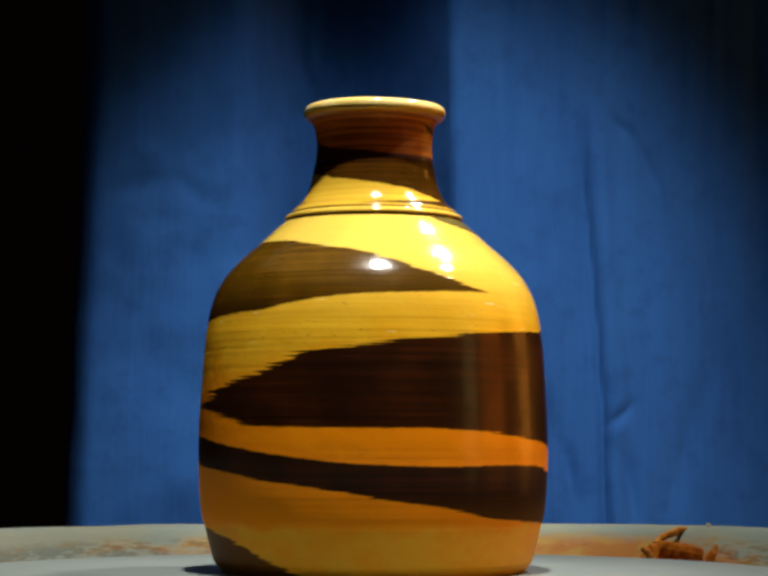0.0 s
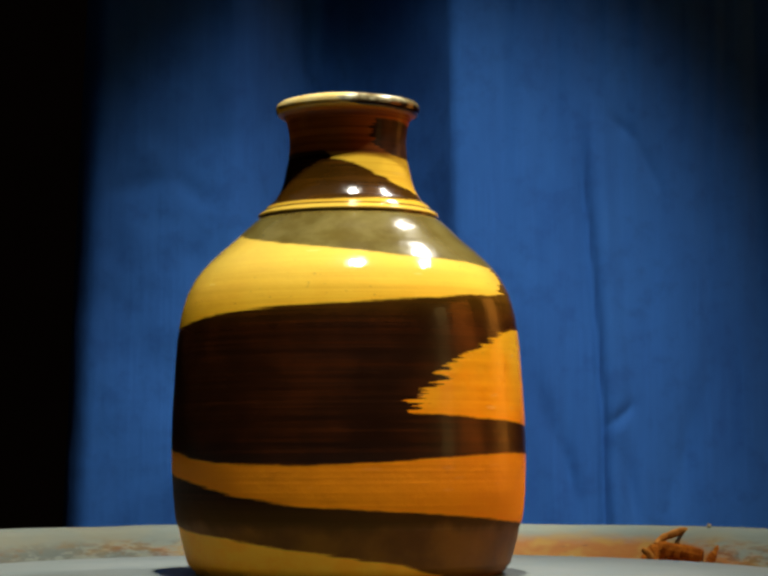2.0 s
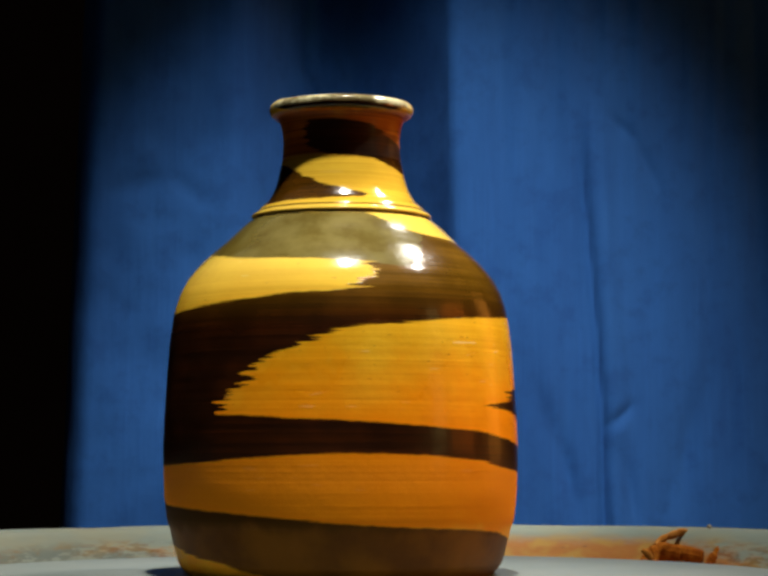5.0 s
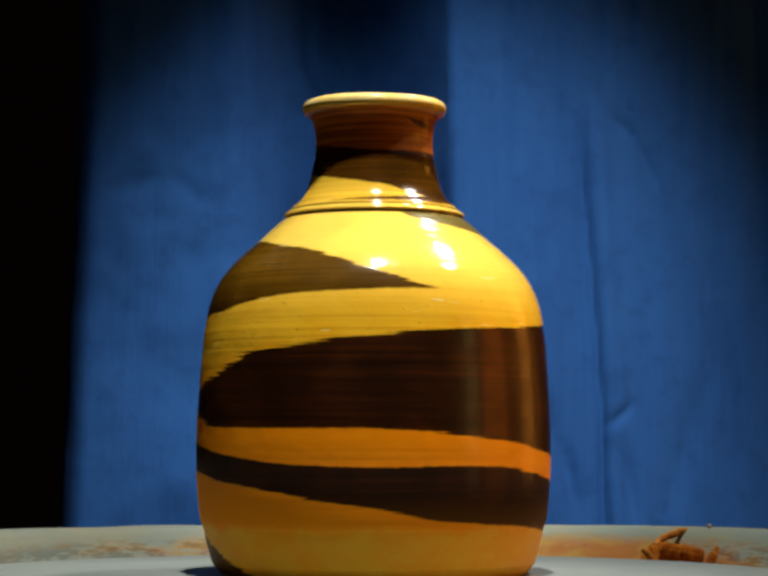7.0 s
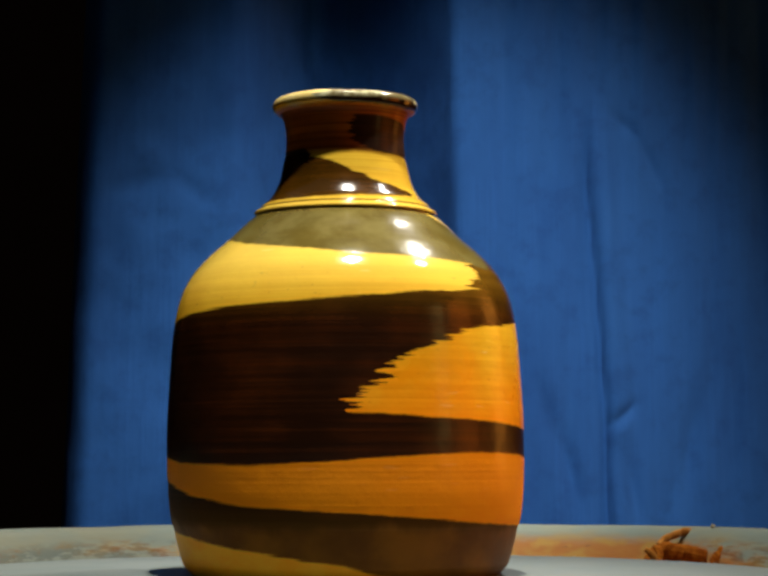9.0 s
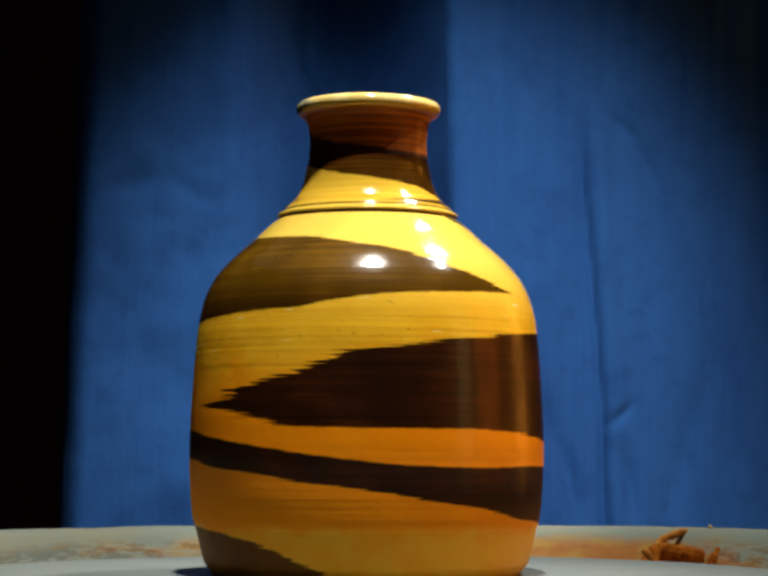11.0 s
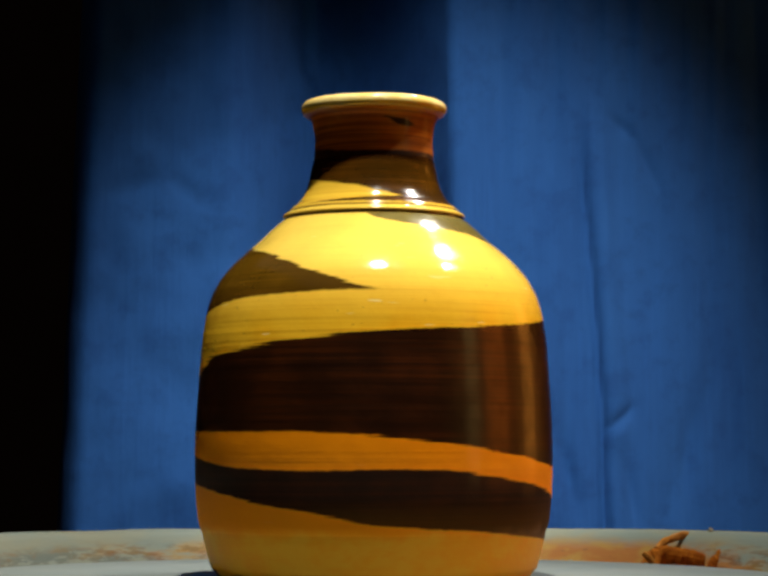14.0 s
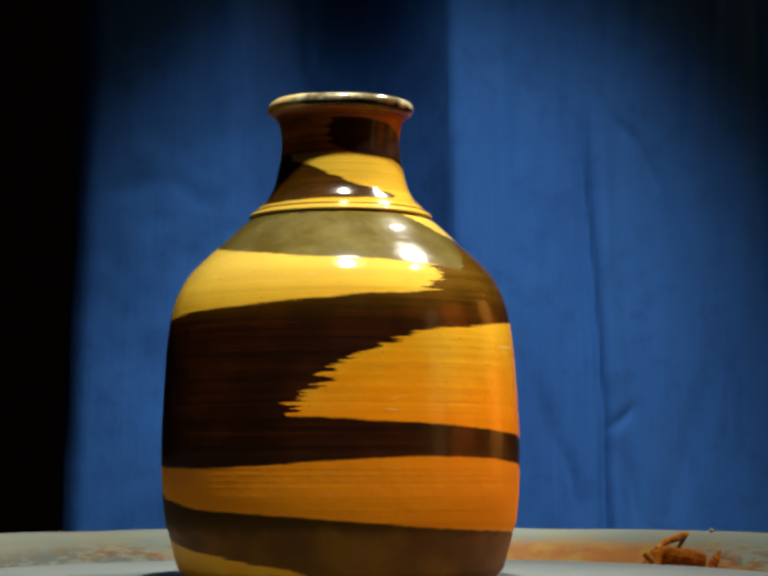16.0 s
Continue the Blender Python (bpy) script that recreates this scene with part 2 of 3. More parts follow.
def splashed_plastic():
    """Cream plastic with dried slip, smeared round the pan."""
    m = Nodes("slip_stained_plastic")
    xyz = m.coords()
    x, y, z = m.split(xyz)
    long_xyz = m.join(m.math("MULTIPLY", x, 1.0), m.math("MULTIPLY", y, 1.0), m.math("MULTIPLY", z, 4.0))
    a = m.noise(long_xyz, 26.0, 5, 0.6)
    b = m.noise(long_xyz, 110.0, 5, 0.65)
    c = m.noise(m.scale(xyz, (1.0, 1.0, 2.5)), 60.0, 4)
    more = m.math("SUBTRACT", m.math("MULTIPLY", m.math("SUBTRACT", m.step(x, -0.17, 0.03), m.math("MULTIPLY", m.step(x, 0.12, 0.17), 0.6)), 0.24), 0.06)
    low = m.math("SUBTRACT", 1.0, m.step(m.math("ADD", z, m.math("MULTIPLY", m.math("SUBTRACT", c, 0.5), 0.007)), m.math("ADD", 0.0025, m.math("MULTIPLY", more, 0.008)), m.math("ADD", 0.0080, m.math("MULTIPLY", more, 0.012))))
    stain = m.math("MULTIPLY", m.step(m.math("ADD", m.math("ADD", m.math("MULTIPLY", a, 0.6), m.math("MULTIPLY", b, 0.4)), more), 0.46, 0.62), low)
    dark = m.math("MULTIPLY", m.step(m.math("ADD", b, m.math("MULTIPLY", more, -1.0)), 0.42, 0.54), low)
    colour = m.mix(m.step(a, 0.35, 0.65), (0.205, 0.250, 0.225), (0.245, 0.262, 0.200))
    colour = m.mix(m.math("MULTIPLY", stain, 0.85), colour, m.mix(m.step(c, 0.4, 0.6), (0.36, 0.190, 0.022), (0.33, 0.110, 0.004)))
    colour = m.mix(m.math("MULTIPLY", dark, 0.42), colour, (0.038, 0.046, 0.048))
    return m.finish(colour=colour, rough=0.6, spec=0.25, normal=m.bump(b, 0.4, 0.0006))


def wheel_metal():
    m = Nodes("pale_wheel_head")
    xyz = m.coords()
    big, small = m.noise(xyz, 30.0, 5), m.noise(xyz, 400.0, 3)
    colour = m.mix(m.step(big, 0.3, 0.75), (0.135, 0.162, 0.156), (0.165, 0.182, 0.170))
    colour = m.mix(m.math("MULTIPLY", m.step(small, 0.6, 0.8), 0.3), colour, (0.17, 0.13, 0.08))
    return m.finish(colour=colour, rough=0.55, normal=m.bump(small, 0.15, 0.0003))


def woven_cloth():
    m = Nodes("blue_cotton")
    xyz = m.coords()
    x, y, z = m.split(xyz)
    weave = m.math("MULTIPLY", m.math("SINE", m.math("MULTIPLY", x, 5200.0)), m.math("SINE", m.math("MULTIPLY", z, 5200.0)))
    slub = m.noise(m.scale(xyz, (420.0, 1.0, 22.0)), 1.0, 4)
    fade = m.noise(m.scale(xyz, (1.0, 1.0, 0.45)), 14.0, 5, 0.6)
    mottle = m.noise(xyz, 75.0, 4, 0.6)
    colour = m.mix(m.step(fade, 0.3, 0.7), (0.009, 0.053, 0.195), (0.014, 0.074, 0.248))
    colour = m.mix(m.math("MULTIPLY", m.step(slub, 0.45, 0.80), 0.22), colour, (0.020, 0.095, 0.31))
    colour = m.mix(m.math("MULTIPLY", m.step(mottle, 0.46, 0.72), 0.5), colour, (0.007, 0.043, 0.165))
    relief = m.math("ADD", m.math("MULTIPLY", weave, 0.15), m.math("ADD", slub, m.math("MULTIPLY", mottle, 1.5)))
    return m.finish(colour=colour, rough=0.9, normal=m.bump(relief, 0.35, 0.0010), spec=0.2)


def dry_clay(name, low, high, stain):
    m = Nodes(name)
    xyz = m.coords()
    a, b = m.noise(xyz, 240.0, 5), m.noise(m.scale(xyz, (1, 1, 5)), 300.0, 4)
    colour = m.mix(m.step(a, 0.35, 0.65), low, high)
    colour = m.mix(m.math("MULTIPLY", m.step(b, 0.55, 0.75), 0.5), colour, stain)
    return m.finish(colour=colour, rough=0.85, spec=0.1, normal=m.bump(b, 0.35, 0.0008))


def plain(name, base, other, scale, rough, metal=0.0):
    m = Nodes(name)
    xyz = m.coords()
    a = m.noise(xyz, scale, 5)
    return m.finish(colour=m.mix(m.step(a, 0.3, 0.7), base, other), rough=rough, metal=metal, normal=m.bump(a, 0.2, 0.002))


GLAZE, PAN, HEAD, CLOTH = glazed_stoneware(), splashed_plastic(), wheel_metal(), woven_cloth()
CLAY = dry_clay("dry_clay", (0.17, 0.040, 0.002), (0.28, 0.085, 0.006), (0.10, 0.020, 0.001))
ORANGE_CLAY = dry_clay("dry_orange_clay", (0.34, 0.13, 0.020), (0.46, 0.20, 0.045), (0.22, 0.06, 0.006))
DARK_WALL = plain("dark_wall_paint", (0.004, 0.009, 0.020), (0.007, 0.013, 0.028), 6, 0.9)
FLOOR = plain("concrete_floor", (0.10, 0.10, 0.095), (0.16, 0.155, 0.145), 9, 0.85)
DECK = plain("grey_deck_plastic", (0.20, 0.21, 0.21), (0.26, 0.27, 0.26), 30, 0.6)
STEEL = plain("dull_steel", (0.30, 0.30, 0.30), (0.38, 0.37, 0.36), 60, 0.4, 1.0)
PALE_CLAY = plain("pale_clay_crumb", (0.26, 0.22, 0.12), (0.32, 0.28, 0.18), 300, 0.9)


# ---- mesh helpers ----
def mesh_ob(name, bm, material, smooth=True):
    data = bpy.data.meshes.new(name)
    bm.to_mesh(data)
    bm.free()
    for p in data.polygons:
        p.use_smooth = smooth
    data.materials.append(material)
    return new(name, data)


def part(name, bm, material, parent, label="", smooth=True):
    ob = mesh_ob(name, bm, material, smooth)
    ob.parent = parent
    return tagged(ob, label) if label else ob


def block(bm, x0, y0, z0, x1, y1, z1, bevel=0.0):
    made = bmesh.ops.create_cube(bm, size=1.0, matrix=Matrix.Translation(((x0 + x1) / 2, (y0 + y1) / 2, (z0 + z1) / 2)) @ Matrix.Diagonal((x1 - x0, y1 - y0, z1 - z0, 1)))
    if bevel:
        edges = list({e for v in made["verts"] for e in v.link_edges})
        bmesh.ops.bevel(bm, geom=edges, offset=bevel, segments=3, affect="EDGES", profile=0.5)
    return bm


def glide(points, n):
    """A smooth line through the points, n steps from one to the next."""
    out = []
    pts = [points[0]] + list(points) + [points[-1]]
    for i in range(1, len(pts) - 2):
        a, b, c, d = (np.array(p, float) for p in pts[i - 1:i + 3])
        for k in range(n):
            s = k / n
            out.append(0.5 * (2 * b + (c - a) * s + (2 * a - 5 * b + 4 * c - d) * s * s + (3 * b - a - 3 * c + d) * s ** 3))
    out.append(np.array(points[-1], float))
    return out


def lathe(profile, segments, start=0.0, sweep=360.0, uneven=None):
    """Turns a profile of (radius, height) in metres about z; closed at the ends when its radius is 0."""
    bm = bmesh.new()
    whole = sweep >= 359.9
    count = segments if whole else segments + 1
    rings = []
    for r, h in profile:
        if r < 1e-6:
            rings.append([bm.verts.new((0, 0, h))])
            continue
        ring = []
        for k in range(count):
            a = radians(start + sweep * k / segments)
            rr, hh = uneven(r, h, a) if uneven else (r, h)
            ring.append(bm.verts.new((rr * math.cos(a), rr * math.sin(a), hh)))
        rings.append(ring)
    for p, q in zip(rings, rings[1:]):
        for k in range(segments):
            j = (k + 1) % count
            if len(p) == 1:
                bm.faces.new((p[0], q[k], q[j]))
            elif len(q) == 1:
                bm.faces.new((p[k], q[0], p[j]))
            else:
                bm.faces.new((p[k], q[k], q[j], p[j]))
    bmesh.ops.recalc_face_normals(bm, faces=bm.faces)
    return bm


# ---- the room ----
def room():
    """Dark walls, floor and ceiling, with thickness; the east wall's three tall openings are added for the warm panels.
    """
    x0, x1, y0, y1, z0, z1 = -2.2, 1.76, -2.2, 3.2, -0.55, 1.95
    t = 0.1
    for name, boxes, mat, label in (
            ("floor", [(x0 - t, y0 - t, z0 - t, x1 + t, y1 + t, z0)], FLOOR, "grey concrete workshop floor"),
            ("ceiling", [(x0 - t, y0 - t, z1, x1 + t, y1 + t, z1 + t)], DARK_WALL, "dark painted ceiling"),
            ("wall_west", [(x0 - t, y0, z0, x0, y1, z1)], DARK_WALL, "dark painted wall"),
            ("wall_east", [(x1, y0, z0, x1 + t, -1.02, z1), (x1, -0.66, z0, x1 + t, -0.51, 0.84), (x1, 0.09, z0, x1 + t, 0.61, 0.84), (x1, 1.15, z0, x1 + t, y1, z1), (x1, -1.02, 0.84, x1 + t, 1.15, z1)], DARK_WALL, "dark painted wall with three openings added for warm panels"),
            ("wall_south", [(x0 - t, y0 - t, z0, x1 + t, y0, z1)], DARK_WALL, "dark painted wall"),
            ("wall_north", [(x0 - t, y1, z0, x1 + t, y1 + t, z1)], DARK_WALL, "dark painted wall in deep shade")):
        bm = bmesh.new()
        for box in boxes:
            block(bm, *box)
        tagged(mesh_ob(name, bm, mat, False), label, name.split("_")[0], kind="structure")


# ---- the cloth behind the wheel ----
CLOTH_Y = 0.45


def bell(d, w):
    return math.exp(-(d / w) ** 2)


def ramp01(x, a, b):
    s = min(max((x - a) / (b - a), 0.0), 1.0)
    return s * s * (3 - 2 * s)


def polyline_gap(x, z, line, width, fade=0.02):
    """How near (x, z) is to a crease that runs along a line of (z, x), fading at its ends."""
    zs, xs = [p[0] for p in line], [p[1] for p in line]
    c = float(np.interp(z, zs, xs))
    return bell(x - c, width) * ramp01(z, zs[0] - fade, zs[0] + fade) * (1 - ramp01(z, zs[-1] - fade, zs[-1] + fade))


def stroke_gap(x, z, a, b, width):
    """How near (x, z) is to a short crease from a to b."""
    ax, az, bx, bz = *a, *b
    l2 = (bx - ax) ** 2 + (bz - az) ** 2
    s = min(max(((x - ax) * (bx - ax) + (z - az) * (bz - az)) / l2, 0), 1)
    d = math.hypot(x - ax - s * (bx - ax), z - az - s * (bz - az))
    return bell(d, width) * math.sin(math.pi * min(max(0.08 + 0.84 * s, 0), 1))


def cloth_relief(x, z):
    """How far the cloth stands forward at (x, z)."""
    h = 0.0
    # the pleat behind the vase's neck: it turns back, then comes forward again
    lean = (0.31 - z) * 0.022
    h -= 0.078 * ramp01(x, -0.078, -0.002) * (1 - min(max((x - lean + 0.010) / 0.064, 0.0), 1.0) ** 1.5)
    h += 0.0025 * bell(x - lean - 0.060, 0.008)
    h += 0.001 * bell(x + 0.040, 0.012)
    h -= 0.0090 * polyline_gap(x, z, [(0.25, -0.024), (0.262, -0.026), (0.278, -0.0325), (0.30, -0.0325), (0.36, -0.034), (0.5, -0.036)], 0.0042)
    # long crease down the cloth
    h -= 0.0050 * polyline_gap(x, z, [(-0.30, 0.143), (0.0, 0.1425), (0.06, 0.141), (0.11, 0.138), (0.16, 0.1345), (0.20, 0.1315), (0.215, 0.1305)], 0.0024, 0.045)
    h += 0.0050 * polyline_gap(x, z, [(-0.30, 0.152), (0.0, 0.151), (0.11, 0.147), (0.22, 0.138), (0.25, 0.136)], 0.009, 0.03)
    # small tucks beside it
    h -= 0.0034 * stroke_gap(x, z, (0.143, 0.058), (0.159, 0.074), 0.0028)
    h -= 0.0032 * stroke_gap(x, z, (0.102, 0.085), (0.128, 0.012), 0.0055)
    h -= 0.0034 * stroke_gap(x, z, (0.148, 0.056), (0.160, 0.004), 0.0050)
    h -= 0.0028 * stroke_gap(x, z, (0.205, 0.100), (0.176, 0.004), 0.0070)
    h -= 0.0026 * stroke_gap(x, z, (0.145, 0.242), (0.163, 0.228), 0.0034)
    h -= 0.0026 * stroke_gap(x, z, (0.161, 0.229), (0.175, 0.199), 0.0034)
    h -= 0.0026 * stroke_gap(x, z, (-0.150, 0.196), (-0.110, 0.205), 0.0070)
    h -= 0.0020 * stroke_gap(x, z, (-0.110, 0.205), (-0.085, 0.188), 0.0060)
    # soft waves: upright ones towards the east, crumpled ones to the west
    east = ramp01(x, 0.04, 0.09)
    h += 0.0026 * east * noise.noise(Vector((x * 75, 3.1, z * 7)))
    h += 0.0010 * east * noise.noise(Vector((x * 190, 7.7, z * 10)))
    h += 0.0040 * (1 - east) * noise.noise(Vector((x * 22 + 4, 1.3, z * 20)))
    h += 0.0011 * (1 - east) * noise.noise(Vector((x * 60, 9.3, z * 55)))
    h += 0.010 * noise.noise(Vector((x * 5, 0.4, z * 2.2)))
    return h


def hanging_cloth():
    left, right, low, high = -0.168, 0.56, -0.50, 0.95
    bm = bmesh.new()
    xs = [left + (right - left) * k / 290 for k in range(291)]
    zs = sorted([low + 0.38 * k / 40 for k in range(40)] + [-0.12 + 0.47 * k / 170 for k in range(170)] + [0.35 + 0.60 * k / 50 for k in range(51)])
    grid = []
    for z in zs:
        slant = (z - 0.15) * 0.034
        row = []
        for x in xs:
            west = min(max(-x / 0.168, 0.0), 1.0)
            curl = min(max((left + 0.017 - x) / 0.017, 0.0), 1.0)
            row.append(bm.verts.new((x + slant * west, CLOTH_Y - cloth_relief(x, z) + 0.030 * curl * curl, z)))
        grid.append(row)
    for a, b in zip(grid, grid[1:]):
        for k in range(len(xs) - 1):
            bm.faces.new((a[k], a[k + 1], b[k + 1], b[k]))
    ob = mesh_ob("hanging_cloth", bm, CLOTH)
    thick = ob.modifiers.new("thickness", "SOLIDIFY")
    thick.thickness, thick.offset = 0.0012, 1
    tagged(ob, "creased plain blue cotton cloth hung behind the potter's wheel", "cloth")
    rod = bmesh.new()
    bmesh.ops.create_cone(rod, cap_ends=True, segments=24, radius1=0.008, radius2=0.008, depth=3.94,
                          matrix=Matrix.Translation((-0.22, CLOTH_Y + 0.010, 0.956)) @ Matrix.Rotation(radians(90), 4, "Y"))
    tagged(mesh_ob("curtain_rod", rod, STEEL), "dull steel rod that the blue cloth hangs from", "rod", kind="structure")


# ---- the potter's wheel ----
def potters_wheel():
    wheel = new("potters_wheel")
    wheel.location = (0, 0, -0.55)
    tagged(wheel, "potter's wheel table in grey plastic with steel legs", "wheel table")
    part("deck", block(bmesh.new(), -0.30, -0.26, 0.46, 0.30, 0.30, 0.49, 0.010), DECK, wheel)
    part("motor_box", block(bmesh.new(), -0.17, -0.15, 0.25, 0.17, 0.19, 0.4598, 0.012), DECK, wheel)
    for x in (-0.26, 0.26):
        for y in (-0.22, 0.26):
            part("leg", block(bmesh.new(), x - 0.018, y - 0.018, 0, x + 0.018, y + 0.018, 0.4598, 0.003), STEEL, wheel)
    part("shaft", lathe([(0, 0.4902), (0.018, 0.4902), (0.018, 0.5275), (0, 0.5275)], 32), STEEL, wheel)


def wheel_head():
    """A flat disc and the rounded band round its edge."""
    band = [(0, -0.022), (0.158, -0.022), (0.1625, -0.020), (0.1645, -0.017), (0.165, -0.012), (0.165, -0.0035), (0.1642, -0.0012), (0.1625, -0.0002), (0.160, 0.0)]
    head = new("wheel_head")
    tagged(head, "round grey metal wheel head turning under the vase", "wheel head")
    part("edge_band", lathe(band, 256), HEAD, head, "rounded metal edge")
    part("disc", lathe([(0.160 - 0.16 * k / 20, 0.0) for k in range(21)], 256), HEAD, head)
    return head


def splash_pan():
    """The back half of a two-piece pan; the front half is off."""
    def uneven(r, h, a):
        k = 1 + 0.004 * noise.noise(Vector((math.cos(a) * 3, math.sin(a) * 3, h * 20)))
        return r * k, h + (0.0006 * noise.noise(Vector((math.cos(a) * 5, math.sin(a) * 5, 2))) if h > 0.004 else 0)
    profile = [(0.1690, -0.0585), (0.1690, -0.0085), (0.1700, -0.0070), (0.1720, -0.0065), (0.1900, -0.0065), (0.1935, -0.0055), (0.1950, -0.0030), (0.1970, 0.0020), (0.1996, 0.0078),
               (0.2010, 0.0102), (0.2026, 0.0117), (0.2046, 0.0122), (0.2070, 0.0116), (0.2085, 0.0098), (0.2090, 0.0070), (0.2095, -0.0585)]
    line = [tuple(p) for p in glide(profile, 4)]
    cut = [i for i, (r, h) in enumerate(line) if h > 0.0088]
    pan = new("splash_pan")
    pan.matrix_world = pose(0, 0, -0.0006, 0, -0.2, 0)
    tagged(pan, "pale grey plastic splash pan smeared with orange clay slip", "splash pan")
    for name, piece in (("inner_wall", line[:cut[0] + 1]), ("rolled_rim", line[cut[0]:cut[-1] + 1]), ("outer_wall", line[cut[-1]:])):
        part(name, lathe(piece, 220, -14.0, 208.0, uneven), PAN, pan)
    return pan


# ---- the vase ----
OUTSIDE = [(0, 2.0), (50, 2.0), (53.0, 1.2), (54.2, 0.1), (55.2, 0.1), (56.2, 0.9), (58.1, 3.2), (58.9, 4.8), (60.6, 11.0), (61.9, 16.6), (62.4, 17.9), (63.1, 20.4), (63.6, 24.5), (64.1, 30.2), (64.5, 39.2), (64.6, 48.2),
           (64.3, 57.5), (63.8, 66.3), (63.2, 75.5), (62.5, 84.5), (61.2, 93.7), (60.0, 98.6), (58.4, 102.8), (55.9, 107.4), (52.3, 111.9), (47.6, 116.5), (42.3, 121.1), (36.9, 126.2),
           (34.0, 128.7), (32.9, 129.4), (32.7, 130.0), (33.3, 130.6), (33.0, 131.4), (31.6, 132.3), (30.9, 132.7), (30.7, 133.2), (29.6, 134.3), (27.4, 136.2), (25.3, 139.5), (23.9, 143.2), (22.7, 148.7),
           (21.9, 152.4), (21.5, 157.9), (21.8, 161.6), (22.5, 165.3), (23.7, 167.4), (25.0, 168.0), (26.2, 168.9), (26.7, 170.3), (26.4, 171.8), (25.5, 172.8), (24.2, 173.2), (23.0, 172.8)]
INSIDE = [(22.0, 171.5), (20.6, 168.5), (18.2, 162.5), (17.6, 156), (18.4, 149), (21.5, 139), (27.5, 130), (37, 121), (47, 112), (53, 105), (56.5, 94), (58, 80), (59, 60), (59.5, 40), (58, 20), (54, 9), (40, 7), (0, 7)]


def vase():
    """The vase, its parts meeting at the glaze line over the foot and at the groove under the collar."""
    def uneven(r, h, a):
        k = noise.noise(Vector((math.cos(a) * 1.3, math.sin(a) * 1.3, h * 18)))
        ridge = noise.noise(Vector((1.0, 2.0, h * 330)))
        return r * 1.004 + 0.00025 * k + 0.00007 * ridge, h + (0.0003 * noise.noise(Vector((math.cos(a), math.sin(a), 4.0))) if h > 0.16 else 0)

    outer = [(0.0, OUTSIDE[0][1])] + [tuple(p) for p in glide(OUTSIDE[1:], 4)]
    inner = [tuple(p) for p in glide(INSIDE[:-1], 3)] + [(0.0, INSIDE[-1][1])]
    foot_end = min(range(len(outer)), key=lambda i: abs(outer[i][1] - 17.9))
    body_end = min(range(len(outer)), key=lambda i: abs(outer[i][1] - 129.4))
    ob = new("vase")
    tagged(ob, "glossy ochre stoneware vase with dark brown brushed slip bands", "vase")
    for name, line, label in (("foot", outer[:foot_end + 1], "bare matt foot below the glaze"), ("body", outer[foot_end:body_end + 1], ""),
                              ("neck", outer[body_end:] + inner, "flared neck with a ridged collar and rolled lip")):
        part(name, lathe([(r * 0.001, h * 0.001) for r, h in line], 320, 0, 360, uneven), GLAZE, ob, label)
    return ob


# ---- clay trimmings ----
def ribbon(path, width, thick, seed, taper=0.7):
    """A curled strip of trimmed clay along a path of points, with a torn edge."""
    bm = bmesh.new()
    pts = [Vector(p) for p in glide(path, 7)]
    rings = []
    for i, p in enumerate(pts):
        ahead = (pts[min(i + 1, len(pts) - 1)] - pts[max(i - 1, 0)]).normalized()
        side = ahead.cross(Vector((0.25, 0.9, 0.35))).normalized()
        up = side.cross(ahead).normalized()
        s = i / (len(pts) - 1)
        w = width * (1 - taper * abs(2 * s - 1) ** 2.2) * (1 + 0.25 * noise.noise(Vector((s * 7, seed, 0))))
        th = thick * (1 + 0.5 * noise.noise(Vector((s * 9, seed, 5))))
        ring = []
        for k in range(12):
            a = 2 * math.pi * k / 12
            rough = 1 + 0.09 * noise.noise(Vector((s * 16, math.cos(a) * 1.5 + seed, math.sin(a) * 1.5)))
            ring.append(bm.verts.new(p + side * (w / 2 * math.cos(a) * rough) + up * (th / 2 * math.sin(a) * rough)))
        rings.append(ring)
    for a, b in zip(rings, rings[1:]):
        for k in range(12):
            j = (k + 1) % 12
            bm.faces.new((a[k], a[j], b[j], b[k]))
    bm.faces.new(rings[0][::-1])
    bm.faces.new(rings[-1])
    bmesh.ops.recalc_face_normals(bm, faces=bm.faces)
    return bm


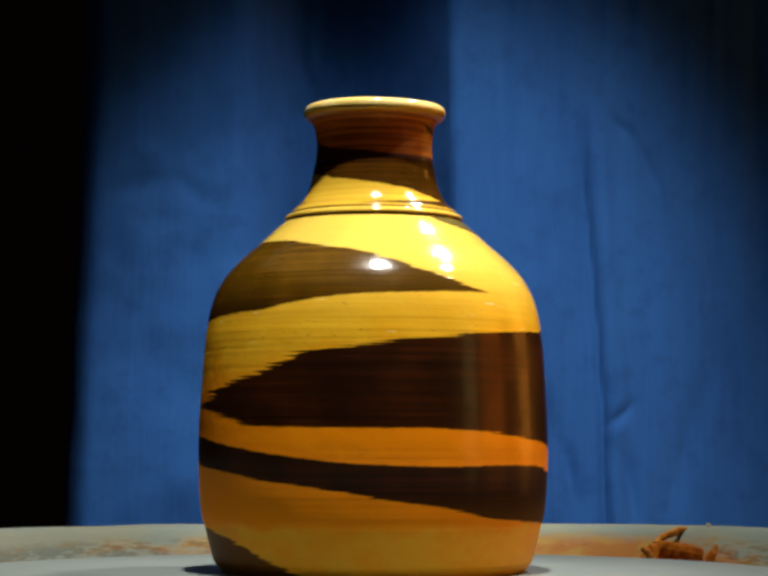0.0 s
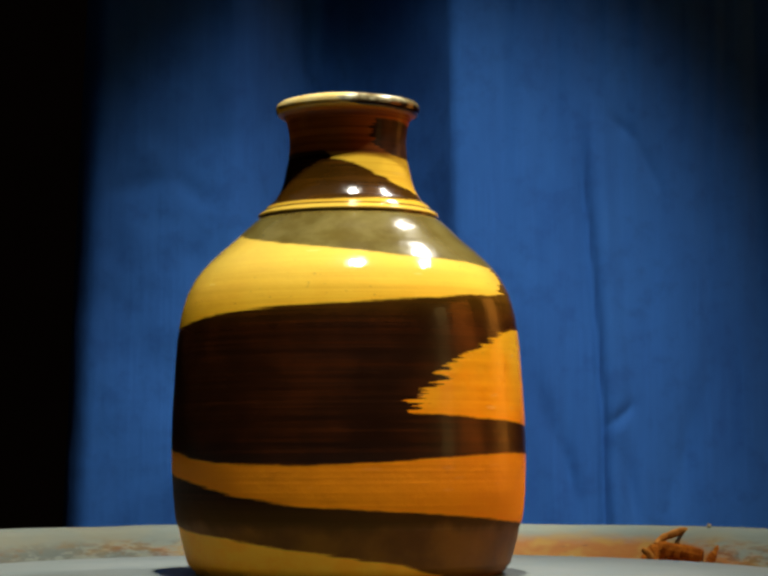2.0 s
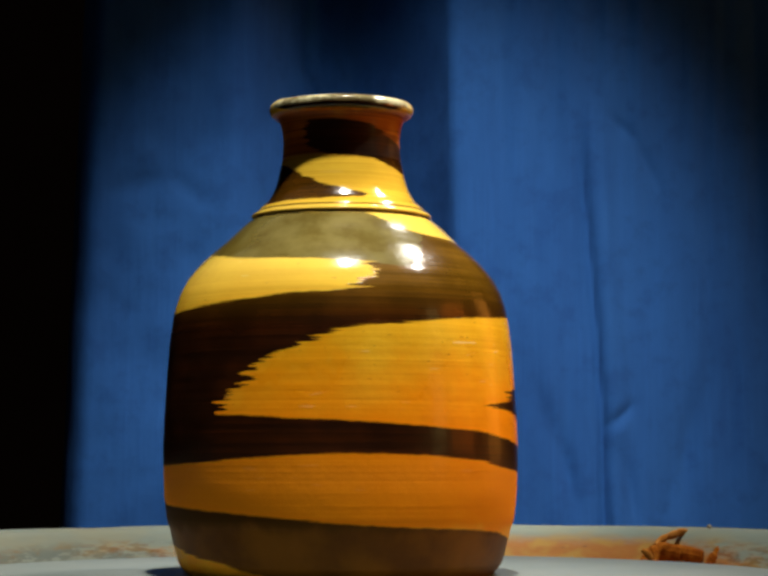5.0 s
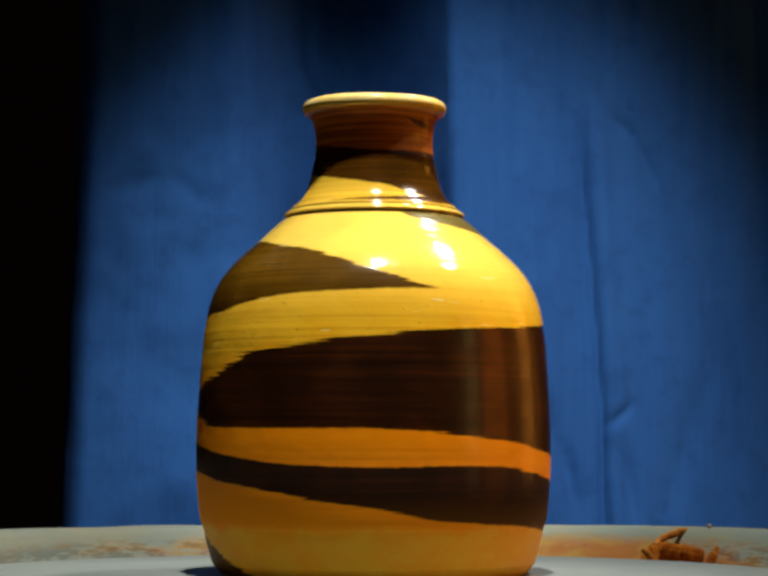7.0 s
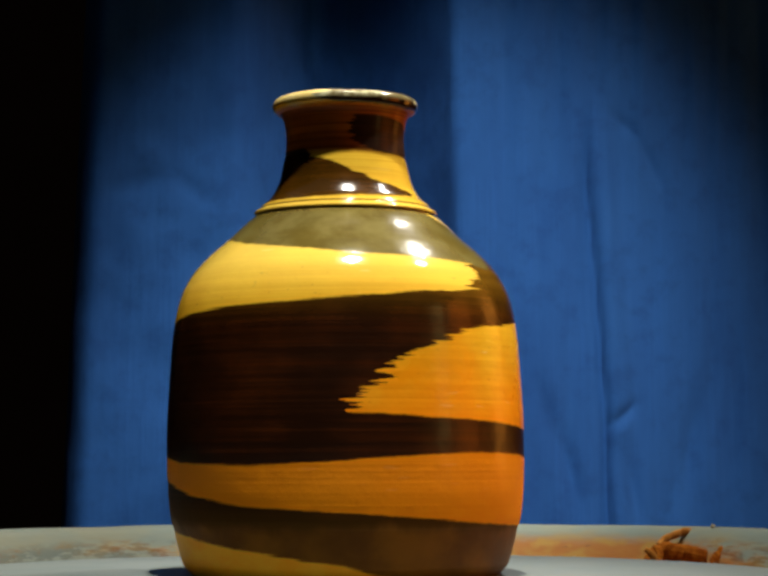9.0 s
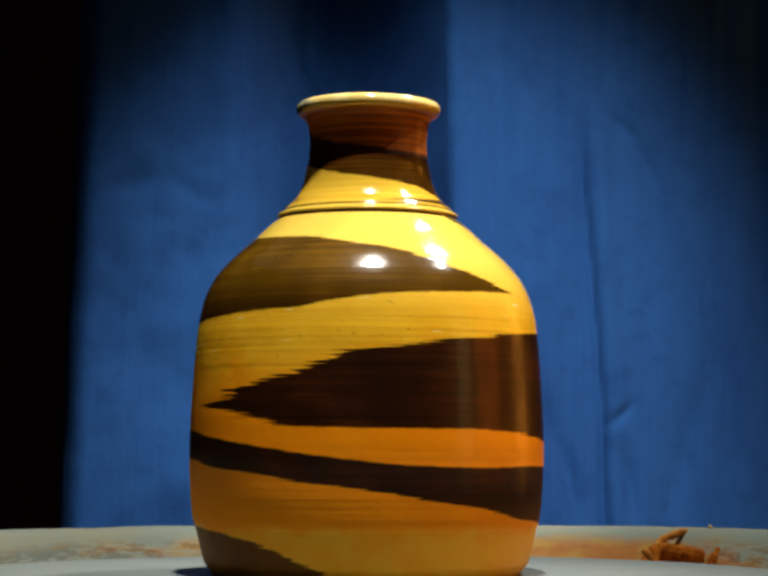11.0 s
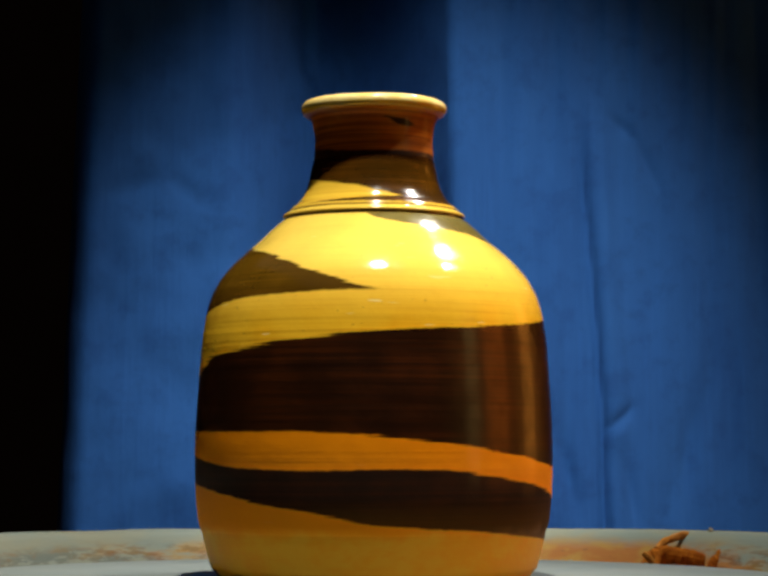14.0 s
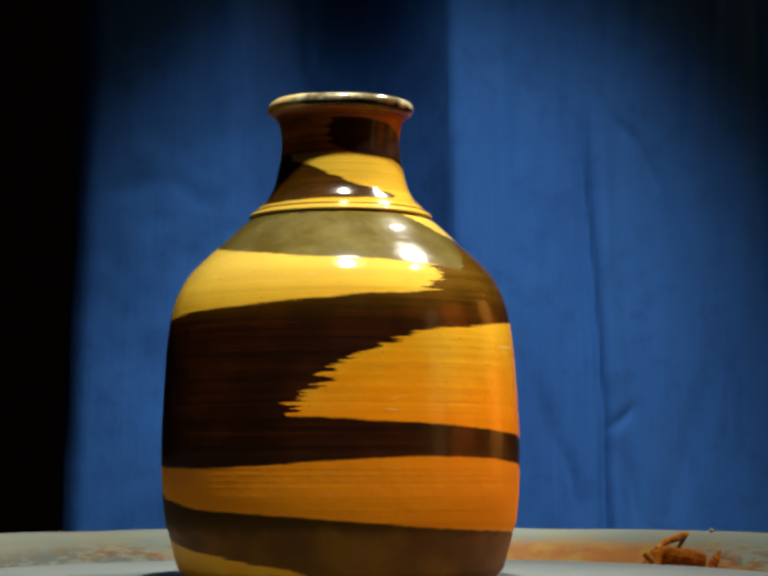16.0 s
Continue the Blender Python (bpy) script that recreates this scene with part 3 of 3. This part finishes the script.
def trimmings():
    """Dry clay trimmings that lie in the pan behind the wheel head."""
    base = Vector((0.134, 0.126, -0.006))
    big = "curled dry trimming of red-brown clay in the splash pan"
    chip = "small broken chip of dry brown clay"
    for strip, material, label in (
            (ribbon([(-0.0095, 0, 0.0066), (-0.005, 0.001, 0.0076), (0.004, 0.001, 0.0066), (0.0125, -0.001, 0.0054)], 0.0105, 0.005, 1.0, 0.3), CLAY, big),
            (ribbon([(-0.0066, 0.0070, 0.0112), (-0.0030, 0.0105, 0.0136), (0.0025, 0.0145, 0.0154), (0.0070, 0.017, 0.0166), (0.0092, 0.018, 0.0162)], 0.0036, 0.0024, 2.0, 0.55), ORANGE_CLAY, "curled strip of paler orange clay on the other trimmings"),
            (ribbon([(0.0125, -0.003, 0.0010), (0.0160, -0.002, 0.0030), (0.0190, -0.001, 0.0066), (0.0206, 0.000, 0.0108)], 0.0074, 0.0026, 3.0, 0.6), CLAY, "pointed chip of dry brown clay in the splash pan"),
            (ribbon([(-0.0135, -0.004, 0.0008), (-0.0122, -0.003, 0.0055), (-0.0100, 0.000, 0.0100)], 0.0040, 0.0022, 4.0), CLAY, chip),
            (ribbon([(-0.0142, -0.006, 0.0098), (-0.0108, -0.006, 0.0068), (-0.0080, -0.006, 0.0012)], 0.0032, 0.0016, 5.0, 0.5), ORANGE_CLAY, chip),
            (ribbon([(-0.0105, -0.008, 0.0012), (-0.0085, -0.008, 0.0050), (-0.0078, -0.007, 0.0092)], 0.0028, 0.0014, 6.0, 0.5), CLAY, chip)):
        ob = mesh_ob("clay_trimming", strip, material, False)
        ob.location = base
        tagged(ob, label, "clay trimming", "clay trimmings in the pan")
    for x, y, z, size in ((0.1510, 0.1355, 0.0122, 0.0010), (-0.1010, 0.1395, -0.0062, 0.0036), (0.0930, 0.1490, -0.0062, 0.0034)):
        bm = bmesh.new()
        bmesh.ops.create_icosphere(bm, subdivisions=3, radius=1.0)
        for v in bm.verts:
            v.co *= size * (1 + 0.45 * noise.noise(v.co * 1.6 + Vector((x * 90, 0, 0))))
            v.co.z = max(v.co.z, -0.6 * size)
        ob = mesh_ob("clay_crumb", bm, PALE_CLAY)
        ob.location = (x, y, z + 0.6 * size)
        tagged(ob, "pale crumb of dry clay on the splash pan", "clay crumb", "clay crumbs")


room()
hanging_cloth()
potters_wheel()
HEAD_OB = wheel_head()
splash_pan()
VASE_OB = vase()
trimmings()

# ---- what moves: the wheel head turns and carries the vase, which stands a little off its centre ----
TURNS = [(0.0, 0.0), (1.5, 147.5), (3.5, 345.1), (7.0, 699.1), (9.0, 898.7), (12.5, 1247.5), (13.0, 1299.5), (14.5, 1447.9), (16.0, 1602.0)]
OFF, OFF_ANGLE = 0.0064, 30.0


def wheel_angle(t):
    """Degrees turned at t: a smooth line through the known turns."""
    for i in range(len(TURNS) - 1):
        (t0, a0), (t1, a1) = TURNS[i], TURNS[i + 1]
        if t <= t1:
            break
    rate = [(TURNS[k + 1][1] - TURNS[k][1]) / (TURNS[k + 1][0] - TURNS[k][0]) for k in range(len(TURNS) - 1)]
    m0 = (rate[max(i - 1, 0)] + rate[i]) / 2
    m1 = (rate[i] + rate[min(i + 1, len(rate) - 1)]) / 2
    d = t1 - t0
    s = (t - t0) / d
    return ((2 * s ** 3 - 3 * s ** 2 + 1) * a0 + (s ** 3 - 2 * s ** 2 + s) * d * m0 + (-2 * s ** 3 + 3 * s ** 2) * a1 + (s ** 3 - s ** 2) * d * m1)


def motions():
    times = [k * 0.2 for k in range(81)]
    turned = [(t, wheel_angle(t)) for t in times]
    walk(HEAD_OB, [(t, pose(0, 0, 0, 0, 0, a)) for t, a in turned])
    # its foot is a little further off than its lip, so that it leans and wobbles
    foot = Matrix.Rotation(radians(OFF_ANGLE), 3, "Z") @ Vector((OFF, 0, 0)) + Vector((-0.0005, 0.00075, 0))
    rows = []
    for t, a in turned:
        at = Matrix.Rotation(radians(a), 3, "Z") @ foot
        rows.append((t, pose(at.x, at.y, 0.0002, 0.25, 0.165, a)))
    walk(VASE_OB, rows)


motions()
